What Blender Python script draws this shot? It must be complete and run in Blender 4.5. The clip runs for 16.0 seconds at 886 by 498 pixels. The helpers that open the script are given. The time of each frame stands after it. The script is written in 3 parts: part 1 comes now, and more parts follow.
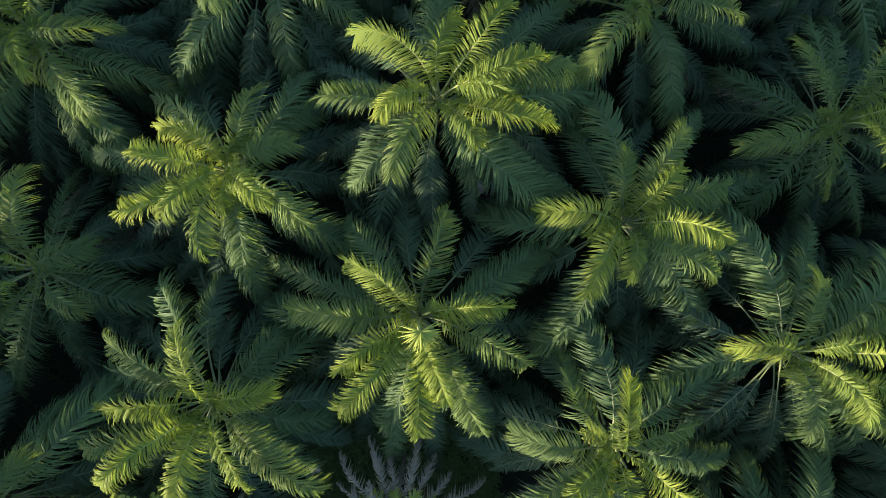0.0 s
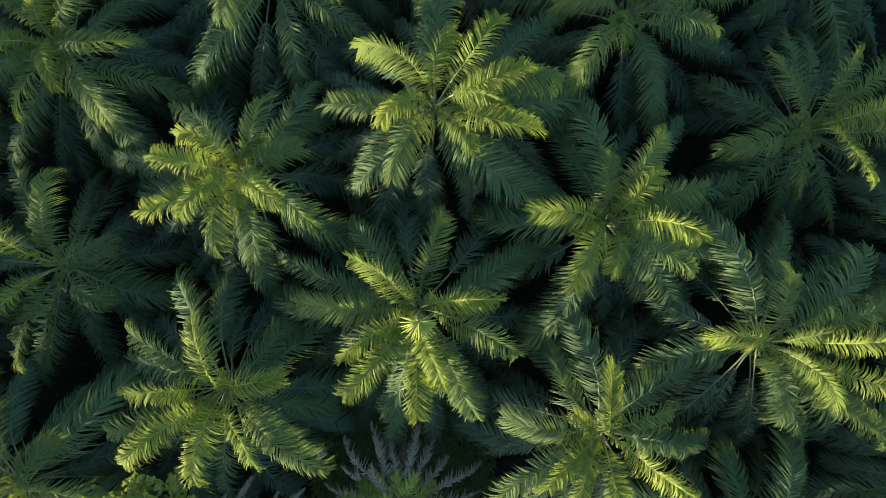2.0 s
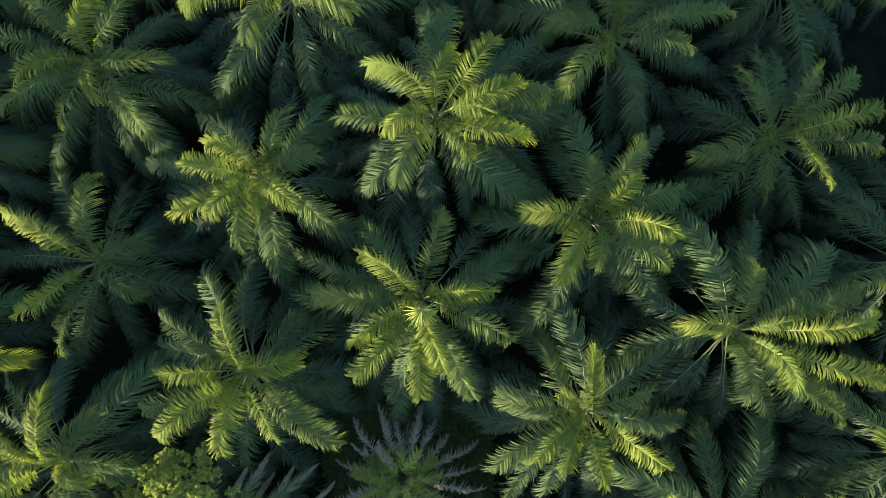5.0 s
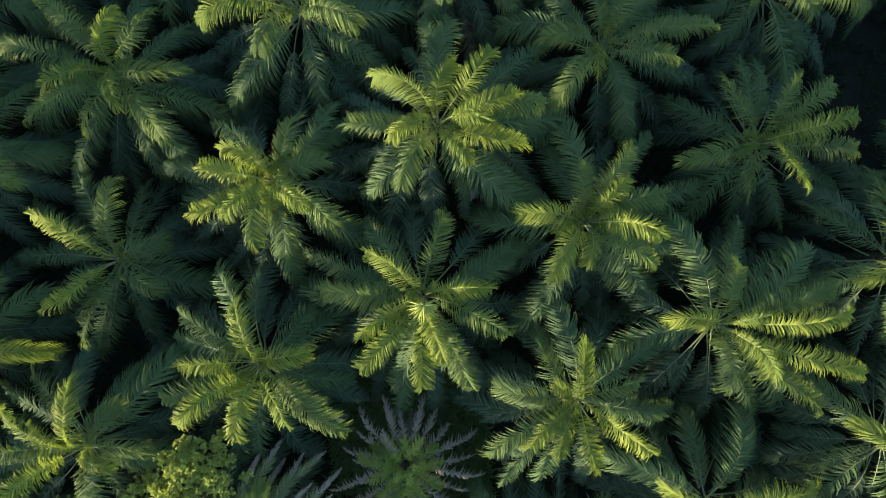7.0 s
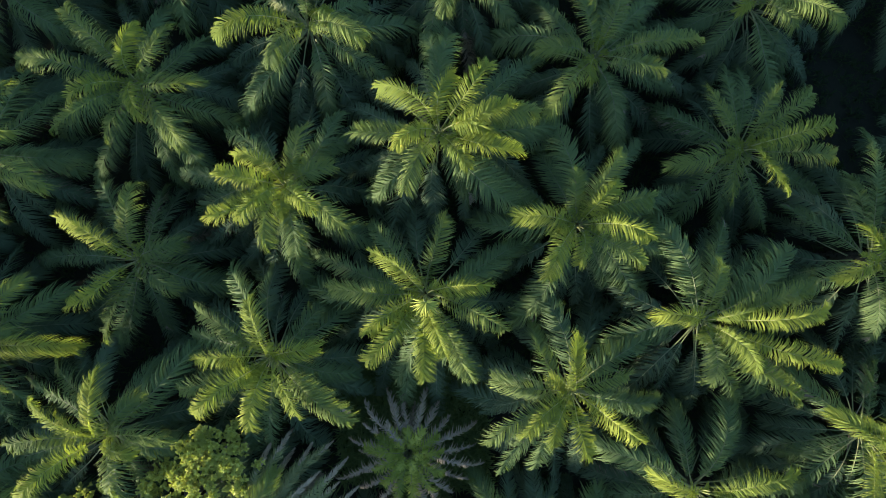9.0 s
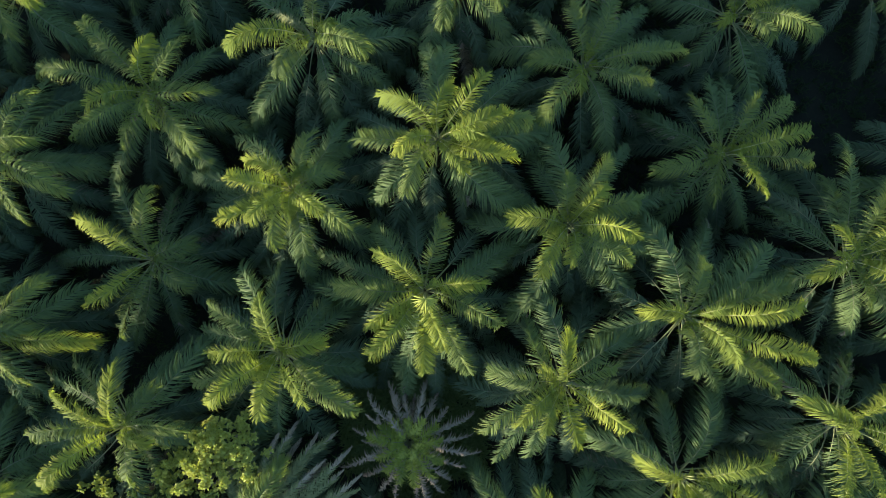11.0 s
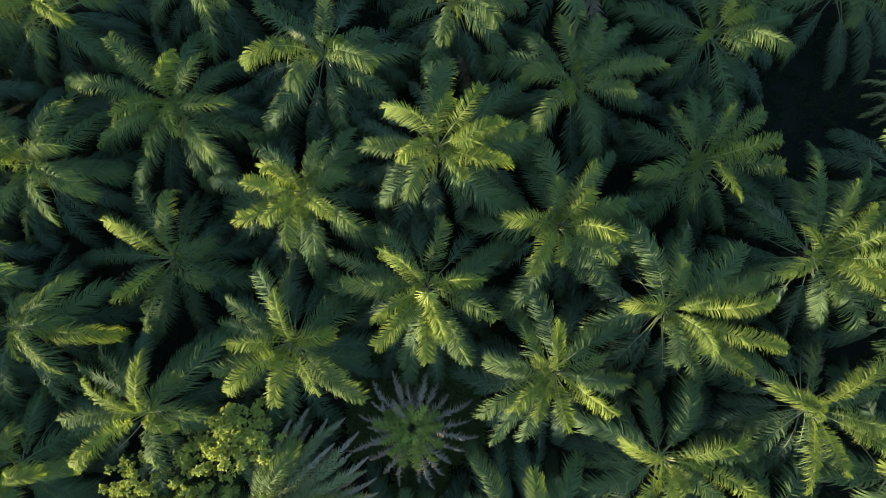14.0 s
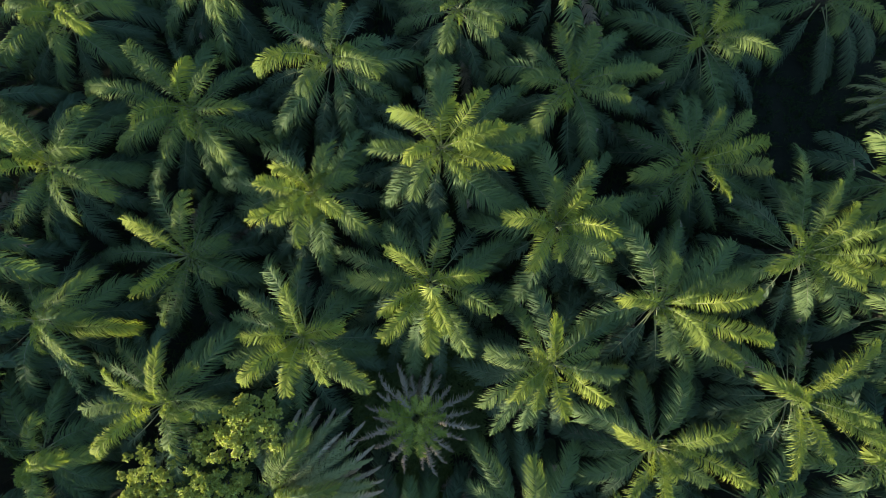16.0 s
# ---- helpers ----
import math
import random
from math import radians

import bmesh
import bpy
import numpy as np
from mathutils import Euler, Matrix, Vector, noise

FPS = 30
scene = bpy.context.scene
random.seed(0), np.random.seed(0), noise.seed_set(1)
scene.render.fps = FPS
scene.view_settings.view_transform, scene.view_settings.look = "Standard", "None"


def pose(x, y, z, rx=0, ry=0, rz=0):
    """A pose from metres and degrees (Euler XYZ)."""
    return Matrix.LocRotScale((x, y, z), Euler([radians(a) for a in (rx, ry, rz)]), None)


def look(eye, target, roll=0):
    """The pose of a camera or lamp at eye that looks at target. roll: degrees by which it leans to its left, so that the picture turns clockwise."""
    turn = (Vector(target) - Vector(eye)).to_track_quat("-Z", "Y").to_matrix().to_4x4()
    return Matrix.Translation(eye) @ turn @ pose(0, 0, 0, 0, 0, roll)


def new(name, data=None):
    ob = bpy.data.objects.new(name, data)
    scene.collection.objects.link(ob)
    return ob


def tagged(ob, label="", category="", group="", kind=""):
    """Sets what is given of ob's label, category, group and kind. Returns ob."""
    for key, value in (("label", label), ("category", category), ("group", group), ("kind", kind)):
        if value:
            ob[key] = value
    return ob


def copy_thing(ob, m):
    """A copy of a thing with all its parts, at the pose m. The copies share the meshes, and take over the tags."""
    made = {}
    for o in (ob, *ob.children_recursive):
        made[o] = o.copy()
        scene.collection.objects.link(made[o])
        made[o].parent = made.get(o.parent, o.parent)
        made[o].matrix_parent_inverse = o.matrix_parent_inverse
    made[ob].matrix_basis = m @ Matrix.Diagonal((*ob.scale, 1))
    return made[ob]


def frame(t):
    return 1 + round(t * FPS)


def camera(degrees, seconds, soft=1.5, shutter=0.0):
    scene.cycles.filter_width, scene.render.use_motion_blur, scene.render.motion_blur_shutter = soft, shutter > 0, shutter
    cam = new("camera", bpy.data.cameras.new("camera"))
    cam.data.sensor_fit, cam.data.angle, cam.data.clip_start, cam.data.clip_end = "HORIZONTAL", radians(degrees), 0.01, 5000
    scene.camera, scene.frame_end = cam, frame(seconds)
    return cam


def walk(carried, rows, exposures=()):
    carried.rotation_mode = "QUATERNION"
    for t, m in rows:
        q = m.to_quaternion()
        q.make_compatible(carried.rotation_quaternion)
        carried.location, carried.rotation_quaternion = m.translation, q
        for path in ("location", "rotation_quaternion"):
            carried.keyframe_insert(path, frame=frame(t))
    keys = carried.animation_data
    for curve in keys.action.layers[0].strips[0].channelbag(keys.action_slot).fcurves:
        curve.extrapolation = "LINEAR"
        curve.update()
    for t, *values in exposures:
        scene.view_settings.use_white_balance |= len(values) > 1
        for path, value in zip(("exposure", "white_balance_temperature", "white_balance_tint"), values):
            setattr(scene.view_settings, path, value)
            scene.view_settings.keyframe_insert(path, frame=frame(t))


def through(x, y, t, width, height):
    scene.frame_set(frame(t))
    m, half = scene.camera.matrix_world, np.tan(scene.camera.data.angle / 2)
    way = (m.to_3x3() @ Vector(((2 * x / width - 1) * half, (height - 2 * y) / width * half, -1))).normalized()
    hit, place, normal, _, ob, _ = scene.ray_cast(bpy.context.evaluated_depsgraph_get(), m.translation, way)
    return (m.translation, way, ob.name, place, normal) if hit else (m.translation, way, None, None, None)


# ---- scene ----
cam = camera(66.0, 16.0, soft=0.5)
METRES, EYE, TILT, LEAN, TURN = 15.8, 33.5, -90.0, 0.0, 0.0
SIDE = 1.2477
ROWS = [
    (0.0, 0.0, 0.0, 0.0, -0.0, 0.0, -0.0),
    (0.5, 0.0046, -0.0275, -0.002, 0.08, 0.01, -0.01),
    (1.0, 0.0092, -0.0559, -0.0036, 0.19, 0.01, -0.02),
    (1.5, 0.0122, -0.0902, -0.006, 0.24, 0.03, -0.02),
    (2.0, 0.0138, -0.1203, -0.0083, 0.26, 0.09, -0.01),
    (2.5, 0.0168, -0.1552, -0.0126, 0.33, 0.19, -0.03),
    (3.0, 0.0183, -0.1844, -0.0163, 0.35, 0.27, -0.04),
    (3.5, 0.0203, -0.2196, -0.0201, 0.4, 0.36, -0.06),
    (4.0, 0.0222, -0.2492, -0.0213, 0.48, 0.35, -0.06),
    (6.5, 0.0233, -0.4039, -0.017, 0.56, 0.04, -0.05),
    (7.0, 0.0236, -0.4329, -0.0167, 0.58, 0.06, -0.05),
    (7.5, 0.0239, -0.4662, -0.0196, 0.62, 0.18, -0.05),
    (8.0, 0.0267, -0.4949, -0.0219, 0.69, 0.24, -0.04),
    (8.5, 0.03, -0.5266, -0.0229, 0.76, 0.26, -0.03),
    (9.0, 0.0308, -0.5586, -0.0228, 0.79, 0.26, -0.01),
    (11.5, 0.0262, -0.7168, -0.0251, 0.54, 0.29, 0.07),
    (12.0, 0.0243, -0.7487, -0.0253, 0.5, 0.3, 0.08),
    (12.5, 0.0236, -0.7799, -0.0265, 0.47, 0.31, 0.09),
    (13.0, 0.0238, -0.8118, -0.0277, 0.46, 0.31, 0.09),
    (13.5, 0.0237, -0.8434, -0.0283, 0.46, 0.3, 0.1),
    (14.0, 0.0221, -0.8749, -0.0303, 0.43, 0.34, 0.11),
    (14.5, 0.0205, -0.9056, -0.0336, 0.45, 0.37, 0.12),
    (15.0, 0.0181, -0.9351, -0.0381, 0.45, 0.4, 0.13),
    (15.5, 0.0154, -0.965, -0.0399, 0.43, 0.39, 0.13),
    (16.0, 0.013, -0.9953, -0.0408, 0.41, 0.38, 0.13),
]
walk(cam, [(t, pose(0, 0, EYE, TILT, LEAN, TURN) @ pose(METRES * x * SIDE, METRES * y, METRES * z * SIDE, 90 + pitch * SIDE, roll, yaw * SIDE)) for t, x, y, z, yaw, pitch, roll in ROWS])

# ---- world, sun and exposure ----
SUN_ELEVATION, SUN_TURN = 7.0, 241.0      # degrees above the horizon; compass turn, clockwise from +y
world = bpy.data.worlds.new("evening_sky")
scene.world = world
world.use_nodes = True
wn = world.node_tree.nodes
sky = wn.new("ShaderNodeTexSky")
sky.sky_type = "NISHITA"
sky.sun_disc = False
sky.ozone_density, sky.dust_density = 2.2, 1.0
sky.sun_elevation, sky.sun_rotation = radians(SUN_ELEVATION), radians(SUN_TURN)
wn["Background"].inputs["Strength"].default_value = 0.15
world.node_tree.links.new(sky.outputs[0], wn["Background"].inputs["Color"])

sun = new("sun", bpy.data.lights.new("sun", "SUN"))
sun.data.energy, sun.data.angle, sun.data.color = 3.8, radians(1.0), (1.0, 0.875, 0.66)
sa, se = radians(SUN_TURN), radians(SUN_ELEVATION)
sun.matrix_world = look((60 * math.sin(sa) * math.cos(se), 60 * math.cos(sa) * math.cos(se), 60 * math.sin(se)), (0, 0, 0))
scene.view_settings.exposure = 1.91


# ---- materials ----
def leaf_material(name, deep, pale, through_colour, through=0.3, rough=0.45):
    """Palm leaflet: colour drifts from frond to frond and from leaflet to leaflet, part of the light goes through."""
    m = bpy.data.materials.new(name)
    m.use_nodes = True
    n, l = m.node_tree.nodes, m.node_tree.links
    bsdf, out = n["Principled BSDF"], n["Material Output"]
    info, geo, co = n.new("ShaderNodeObjectInfo"), n.new("ShaderNodeNewGeometry"), n.new("ShaderNodeTexCoord")
    coarse, fine = n.new("ShaderNodeTexNoise"), n.new("ShaderNodeTexNoise")
    coarse.inputs["Scale"].default_value, fine.inputs["Scale"].default_value = 0.9, 22.0
    l.new(co.outputs["Object"], coarse.inputs["Vector"])
    l.new(co.outputs["Object"], fine.inputs["Vector"])

    def maths(op, a, b):
        k = n.new("ShaderNodeMath")
        k.operation = op
        for i, v in enumerate((a, b)):
            if isinstance(v, float):
                k.inputs[i].default_value = v
            else:
                l.new(v, k.inputs[i])
        return k.outputs[0]

    mix = maths("MULTIPLY", info.outputs["Random"], 0.62)
    mix = maths("ADD", mix, maths("MULTIPLY", geo.outputs["Random Per Island"], 0.40))
    mix = maths("ADD", mix, maths("MULTIPLY", coarse.outputs[0], 0.35))
    mix = maths("ADD", mix, maths("MULTIPLY", fine.outputs[0], 0.15))
    ramp = n.new("ShaderNodeValToRGB")
    ramp.color_ramp.elements[0].position, ramp.color_ramp.elements[1].position = 0.15, 1.0
    ramp.color_ramp.elements[0].color, ramp.color_ramp.elements[1].color = (*deep, 1), (*pale, 1)
    l.new(mix, ramp.inputs[0])
    l.new(ramp.outputs[0], bsdf.inputs["Base Color"])
    bsdf.inputs["Roughness"].default_value = rough
    bsdf.inputs["Specular IOR Level"].default_value = 0.08
    trans, blend = n.new("ShaderNodeBsdfTranslucent"), n.new("ShaderNodeMixShader")
    trans.inputs["Color"].default_value = (*through_colour, 1)
    blend.inputs[0].default_value = through
    l.new(bsdf.outputs[0], blend.inputs[1])
    l.new(trans.outputs[0], blend.inputs[2])
    l.new(blend.outputs[0], out.inputs["Surface"])
    return m


def rough_material(name, dark, light, scale, rough=0.85, bump=0.4, detail=8.0):
    m = bpy.data.materials.new(name)
    m.use_nodes = True
    n, l = m.node_tree.nodes, m.node_tree.links
    bsdf = n["Principled BSDF"]
    co, big, small = n.new("ShaderNodeTexCoord"), n.new("ShaderNodeTexNoise"), n.new("ShaderNodeTexNoise")
    big.inputs["Scale"].default_value, small.inputs["Scale"].default_value = scale, scale * 11
    big.inputs["Detail"].default_value = detail
    add, ramp, bmp = n.new("ShaderNodeMath"), n.new("ShaderNodeValToRGB"), n.new("ShaderNodeBump")
    add.operation = "MULTIPLY_ADD"
    add.inputs[1].default_value = 0.5
    for t in (big, small):
        l.new(co.outputs["Object"], t.inputs["Vector"])
    l.new(small.outputs[0], add.inputs[0])
    half = n.new("ShaderNodeMath")
    half.operation = "MULTIPLY"
    half.inputs[1].default_value = 0.5
    l.new(big.outputs[0], half.inputs[0])
    l.new(half.outputs[0], add.inputs[2])
    ramp.color_ramp.elements[0].position, ramp.color_ramp.elements[1].position = 0.32, 0.68
    ramp.color_ramp.elements[0].color, ramp.color_ramp.elements[1].color = (*dark, 1), (*light, 1)
    l.new(add.outputs[0], ramp.inputs[0])
    l.new(ramp.outputs[0], bsdf.inputs["Base Color"])
    l.new(add.outputs[0], bmp.inputs["Height"])
    bmp.inputs["Strength"].default_value = bump
    l.new(bmp.outputs[0], bsdf.inputs["Normal"])
    bsdf.inputs["Roughness"].default_value = rough
    return m


# one leaf green in three tones; the lower storeys' shade is put into the colour
MIDDLE = leaf_material("middle_palm_leaf", (0.057, 0.096, 0.058), (0.130, 0.188, 0.082), (0.21, 0.33, 0.07), 0.26, 0.6)
SHADED_LEAF = leaf_material("shaded_palm_leaf", (0.043, 0.073, 0.050), (0.098, 0.144, 0.088), (0.15, 0.25, 0.07), 0.22, 0.6)
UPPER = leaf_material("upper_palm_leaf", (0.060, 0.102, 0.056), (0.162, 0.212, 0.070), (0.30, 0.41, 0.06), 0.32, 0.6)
SPEAR = leaf_material("spear_leaf", (0.26, 0.31, 0.07), (0.42, 0.46, 0.11), (0.45, 0.48, 0.06), 0.25, 0.5)
# yellow-green of young leaves, also painted on upper fronds as sunlight
YOUNG_LIT = leaf_material("young_and_sunlit_palm_leaf", (0.092, 0.146, 0.046), (0.236, 0.276, 0.058), (0.38, 0.48, 0.06), 0.35, 0.6)
DRY = leaf_material("dry_palm_leaf", (0.18, 0.148, 0.115), (0.38, 0.315, 0.235), (0.12, 0.11, 0.08), 0.10, 0.8)
AGED = leaf_material("aged_palm_leaf", (0.108, 0.134, 0.066), (0.245, 0.270, 0.125), (0.16, 0.20, 0.07), 0.18, 0.7)
BROAD = leaf_material("broad_leaf", (0.24, 0.28, 0.075), (0.50, 0.52, 0.14), (0.42, 0.48, 0.07), 0.32)
RIB = rough_material("palm_midrib", (0.095, 0.125, 0.055), (0.20, 0.22, 0.10), 3.0, 0.5, 0.1)
PALE_RIB = rough_material("pale_midrib", (0.24, 0.27, 0.09), (0.42, 0.43, 0.19), 3.0, 0.5, 0.1)
DRY_RIB = rough_material("dry_midrib", (0.14, 0.12, 0.09), (0.30, 0.27, 0.22), 3.0, 0.8, 0.1)
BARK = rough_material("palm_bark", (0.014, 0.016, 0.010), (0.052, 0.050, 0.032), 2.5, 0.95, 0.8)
TWIG = rough_material("grey_bark", (0.10, 0.09, 0.08), (0.26, 0.24, 0.21), 4.0, 0.9, 0.5)
# soil colour is near black: the deep shade under the crowns is painted in
SOIL = rough_material("shaded_plantation_ground", (0.005, 0.007, 0.004), (0.014, 0.018, 0.010), 0.35, 1.0, 0.6)
# herb green darkened to hold the shade of the gaps in its colour
HERB = leaf_material("shaded_ground_herb", (0.010, 0.024, 0.012), (0.026, 0.046, 0.018), (0.06, 0.10, 0.02), 0.2)

FERN = leaf_material("ground_fern", (0.055, 0.095, 0.030), (0.12, 0.165, 0.055), (0.12, 0.20, 0.04), 0.2)


# ---- mesh helpers ----
def fast_mesh(name, verts, tris, material):
    """A triangle mesh from arrays."""
    me = bpy.data.meshes.new(name)
    me.vertices.add(len(verts))
    me.vertices.foreach_set("co", np.asarray(verts, np.float32).ravel())
    me.loops.add(len(tris) * 3)
    me.loops.foreach_set("vertex_index", np.asarray(tris, np.int32).ravel())
    me.polygons.add(len(tris))
    me.polygons.foreach_set("loop_start", np.arange(len(tris), dtype=np.int32) * 3)
    me.materials.append(material)
    me.update(calc_edges=True)
    return me


def tube(points, radii, sides=6):
    """Vertices and triangles of a tapering tube along points."""
    p = np.asarray(points, float)
    tang = np.gradient(p, axis=0)
    tang /= np.linalg.norm(tang, axis=1)[:, None]
    ref = np.where(np.abs(tang[:, 2:3]) > 0.9, [[1.0, 0, 0]], [[0, 0, 1.0]])
    a = np.cross(tang, ref)
    a /= np.linalg.norm(a, axis=1)[:, None]
    b = np.cross(tang, a)
    ang = np.linspace(0, 2 * np.pi, sides, endpoint=False)
    ring = a[:, None] * np.cos(ang)[None, :, None] + b[:, None] * np.sin(ang)[None, :, None]
    v = (p[:, None] + ring * np.asarray(radii)[:, None, None]).reshape(-1, 3)
    t = []
    for i in range(len(p) - 1):
        for j in range(sides):
            q, r = i * sides + j, i * sides + (j + 1) % sides
            t += [(q, r, q + sides), (r, r + sides, q + sides)]
    return v, np.array(t)


def unit(v):
    return v / np.maximum(np.linalg.norm(v, axis=-1, keepdims=True), 1e-9)


# frond kinds: rise at the base, slope at the tip (degrees), bend exponent, length of the leaflets (m), their droop, their lift from the blade (degrees)
KINDS = {
    "spear": (64, -60, 1.0, 0.5, 0.25, 25),
    "young": (84, -80, 2.0, 0.88, 0.62, 28),
    "upper pale": (78, -74, 1.8, 0.98, 0.66, 26),
    "upper": (70, -70, 1.6, 0.98, 0.68, 25),
    "middle": (16, -60, 1.1, 0.92, 0.68, 20),
    "middle aged": (40, -62, 1.2, 0.80, 0.8, 24),
    "lower": (-6, -62, 1.1, 0.78, 0.60, 14),
    "withered": (26, -62, 1.2, 0.95, 1.5, 20),
    "hanging": (-22, -80, 0.9, 0.76, 0.45, 12),
}


def frond_meshes(kind, reach, seed, gap=0.042, sweep=0.0, material=None, rib=None, ragged=0.0, slim=1.0, tips=0.0, fine=True):
    """Leaflets and midrib of one pinnate frond. It springs from the origin along +x and ends reach metres out."""
    r = np.random.default_rng(seed)
    e0, e1, bend, wide, droop, raised = KINDS[kind]
    m = 26
    s = np.linspace(0, 1, m)
    if kind.startswith("upper"):                 # long fronds are older and hang lower
        e0 = max(26, e0 - 11 * max(0.0, reach - 3.4))
    el = np.radians(e0 + r.uniform(-6, 6) + (e1 - e0 + r.uniform(-10, 10)) * s ** bend)
    sweep += r.uniform(-9, 9) if fine and kind not in ("lower", "hanging") else r.uniform(-22, 22)
    hd = np.radians(sweep) * (s ** 1.3 - 0.45) + np.radians(5.0) * np.sin(s * 7 + r.uniform(0, 6))
    step = np.stack([np.cos(el) * np.cos(hd), np.cos(el) * np.sin(hd), np.sin(el)], 1)
    path = np.vstack([[0, 0, 0], np.cumsum(step[:-1], 0)])
    k = 0.97 * reach / max(np.hypot(*path[-1, :2]), 1e-3)
    path *= k
    length = k * (m - 1)
    turn = -math.atan2(path[-1, 1], path[-1, 0])
    c, w = math.cos(turn), math.sin(turn)
    spin = np.array([[c, -w, 0], [w, c, 0], [0, 0, 1]])
    path = path @ spin.T
    thin = np.r_[0:m:2, m - 1]
    rv, rt = tube(path[thin], np.interp(s[thin], [0, 0.12, 0.5, 1], [0.070, 0.036, 0.017, 0.005]), 4)
    # leaflets, in pairs, gap metres apart
    pairs = max(16, int(0.9 * length / gap))
    n = pairs * 2
    bare = {"young": 0.36, "upper pale": 0.24, "upper": 0.19, "middle": 0.15, "middle aged": 0.14, "lower": 0.27, "hanging": 0.26}.get(kind, 0.10)      # stalk without leaflets
    side = np.tile([1.0, -1.0], pairs)
    at = np.repeat(bare + (0.995 - bare) * np.linspace(0, 1, pairs) ** 0.95, 2) + r.normal(0, 0.004, n)
    at = np.clip(at, 0.05, 1.0)
    base = np.stack([np.interp(at, s, path[:, i]) for i in range(3)], 1)
    tang = unit(np.stack([np.interp(at, s, np.gradient(path[:, i])) for i in range(3)], 1))
    flat = unit(np.cross(np.array([[0, 0, 1.0]]), tang))
    up = unit(np.cross(tang, flat))
    # a frond that bows to one side banks into the turn
    bank = max(-36.0, min(36.0, -0.65 * sweep - math.copysign(8, sweep)))
    roll = np.radians(0.35 * bank + r.uniform(-8, 8)) + np.radians(0.75 * bank + r.uniform(-14, 14)) * at
    cr, sr = np.cos(roll)[:, None], np.sin(roll)[:, None]
    flat, up = flat * cr + up * sr, up * cr - flat * sr
    size = wide * np.interp(at, [0.05, 0.14, 0.30, 0.6, 0.82, 0.93, 1.0], [0.42, 0.86, 1.0, 1.0, 0.88, 0.68, 0.34]) * r.uniform(0.90, 1.08, n)
    size *= min(1.0, 0.62 + 0.12 * reach)        # short fronds are narrower
    size *= slim * np.where(at > 0.5, 1 + (slim - 1) * (at - 0.5), 1.0)
    size *= np.clip(0.35 + (at - bare) / 0.22, 0.35, 1.0)      # shorter towards the stalk
    if ragged:
        size *= np.where(r.uniform(size=n) < ragged, r.uniform(0.1, 0.6, n), 1.0)
    grey = at + r.normal(0, 0.03, n) > 1 - tips
    if tips:
        size *= np.where(grey, 0.62, 1.0)
    ahead = np.radians(np.interp(at, [0, 0.4, 0.85, 1], [78, 66, 52, 24]) + r.normal(0, 3.0, n))
    # leaflets stand in several planes, like a plume, and neighbours lean together, so that the fringe is toothed
    rank = r.choice([-18.0, 0.0, 18.0], n)
    tuft = (np.arange(n) // 2 + int(r.integers(2))) // (3 if fine else 2) * 2 + (side > 0)
    middle = np.bincount(tuft, at) / np.maximum(np.bincount(tuft), 1)
    size = size * np.clip(r.normal(1, 0.11, len(middle)), 0.72, 1.25)[tuft]
    lift = np.radians(raised + rank + r.normal(0, 5, n))
    way = tang * np.cos(ahead)[:, None] + (side[:, None] * flat * np.cos(lift)[:, None] + up * np.sin(lift)[:, None]) * np.sin(ahead)[:, None]
    way = unit(way)
    across = np.cross(up, way)
    half = gap * 0.60 * r.uniform(0.8, 1.15, n)
    fall = np.array([[0, 0, -1.0]]) * (droop * r.uniform(0.7, 1.3, n))[:, None]
    us, ws = ((0.0, 0.38, 0.74, 1.0), (1.0, 1.0, 0.56, 0.0)) if fine else ((0.0, 0.5, 1.0), (0.9, 1.0, 0.0))
    across = unit(across + up * r.normal(0, 0.34, len(middle))[tuft][:, None] + r.normal(0, 0.08, (n, 3)))
    lean = tang * ((middle[tuft] - at) * length * 1.0)[:, None]
    rows = []
    for u, q in zip(us, ws):
        mid = base + size[:, None] * (way * (1.16 * u - 0.30 * u * u) + fall * 1.25 * u ** 2.5 + tang * 0.08 * u * u) + lean * u ** 1.6
        edge = across * (half * q)[:, None]
        rows += [mid - edge, mid + edge] if q else [mid]
    v = np.stack(rows, 1).reshape(-1, 3)
    tri = np.array([(0, 1, 3), (0, 3, 2), (2, 3, 5), (2, 5, 4), (4, 5, 6)] if fine else [(0, 1, 3), (0, 3, 2), (2, 3, 4)])[None]
    o = np.arange(n)[:, None, None] * len(rows)
    leaf = fast_mesh("frond", v, (o + tri).reshape(-1, 3), material or SHADED_LEAF)
    if tips:                                     # withered grey leaflets towards the end
        leaf.materials.append(DRY)
        leaf.polygons.foreach_set("material_index", np.repeat(grey.astype(np.int32), tri.shape[1]))
    stem = fast_mesh("midrib", rv, rt, rib or RIB)
    return leaf, stem


library = {}


def stock_frond(kind, variant, dry=False, fine=True):
    """Fronds of the lower storeys share a few meshes, each 4.5 m in reach."""
    key = (kind, variant, dry, fine)
    if key not in library:
        # low and hanging fronds take the darker green that paints in crown shade
        leaf = DRY if dry else MIDDLE if kind == "middle" else SHADED_LEAF
        library[key] = frond_meshes(kind, 4.5, 900 + 37 * variant + len(kind) + 500 * dry, 0.044 if fine else 0.07, (variant - 2) * 16,
                                    leaf, DRY_RIB if dry else RIB, 0.35 if dry else 0.04, fine=fine)
    return library[key]


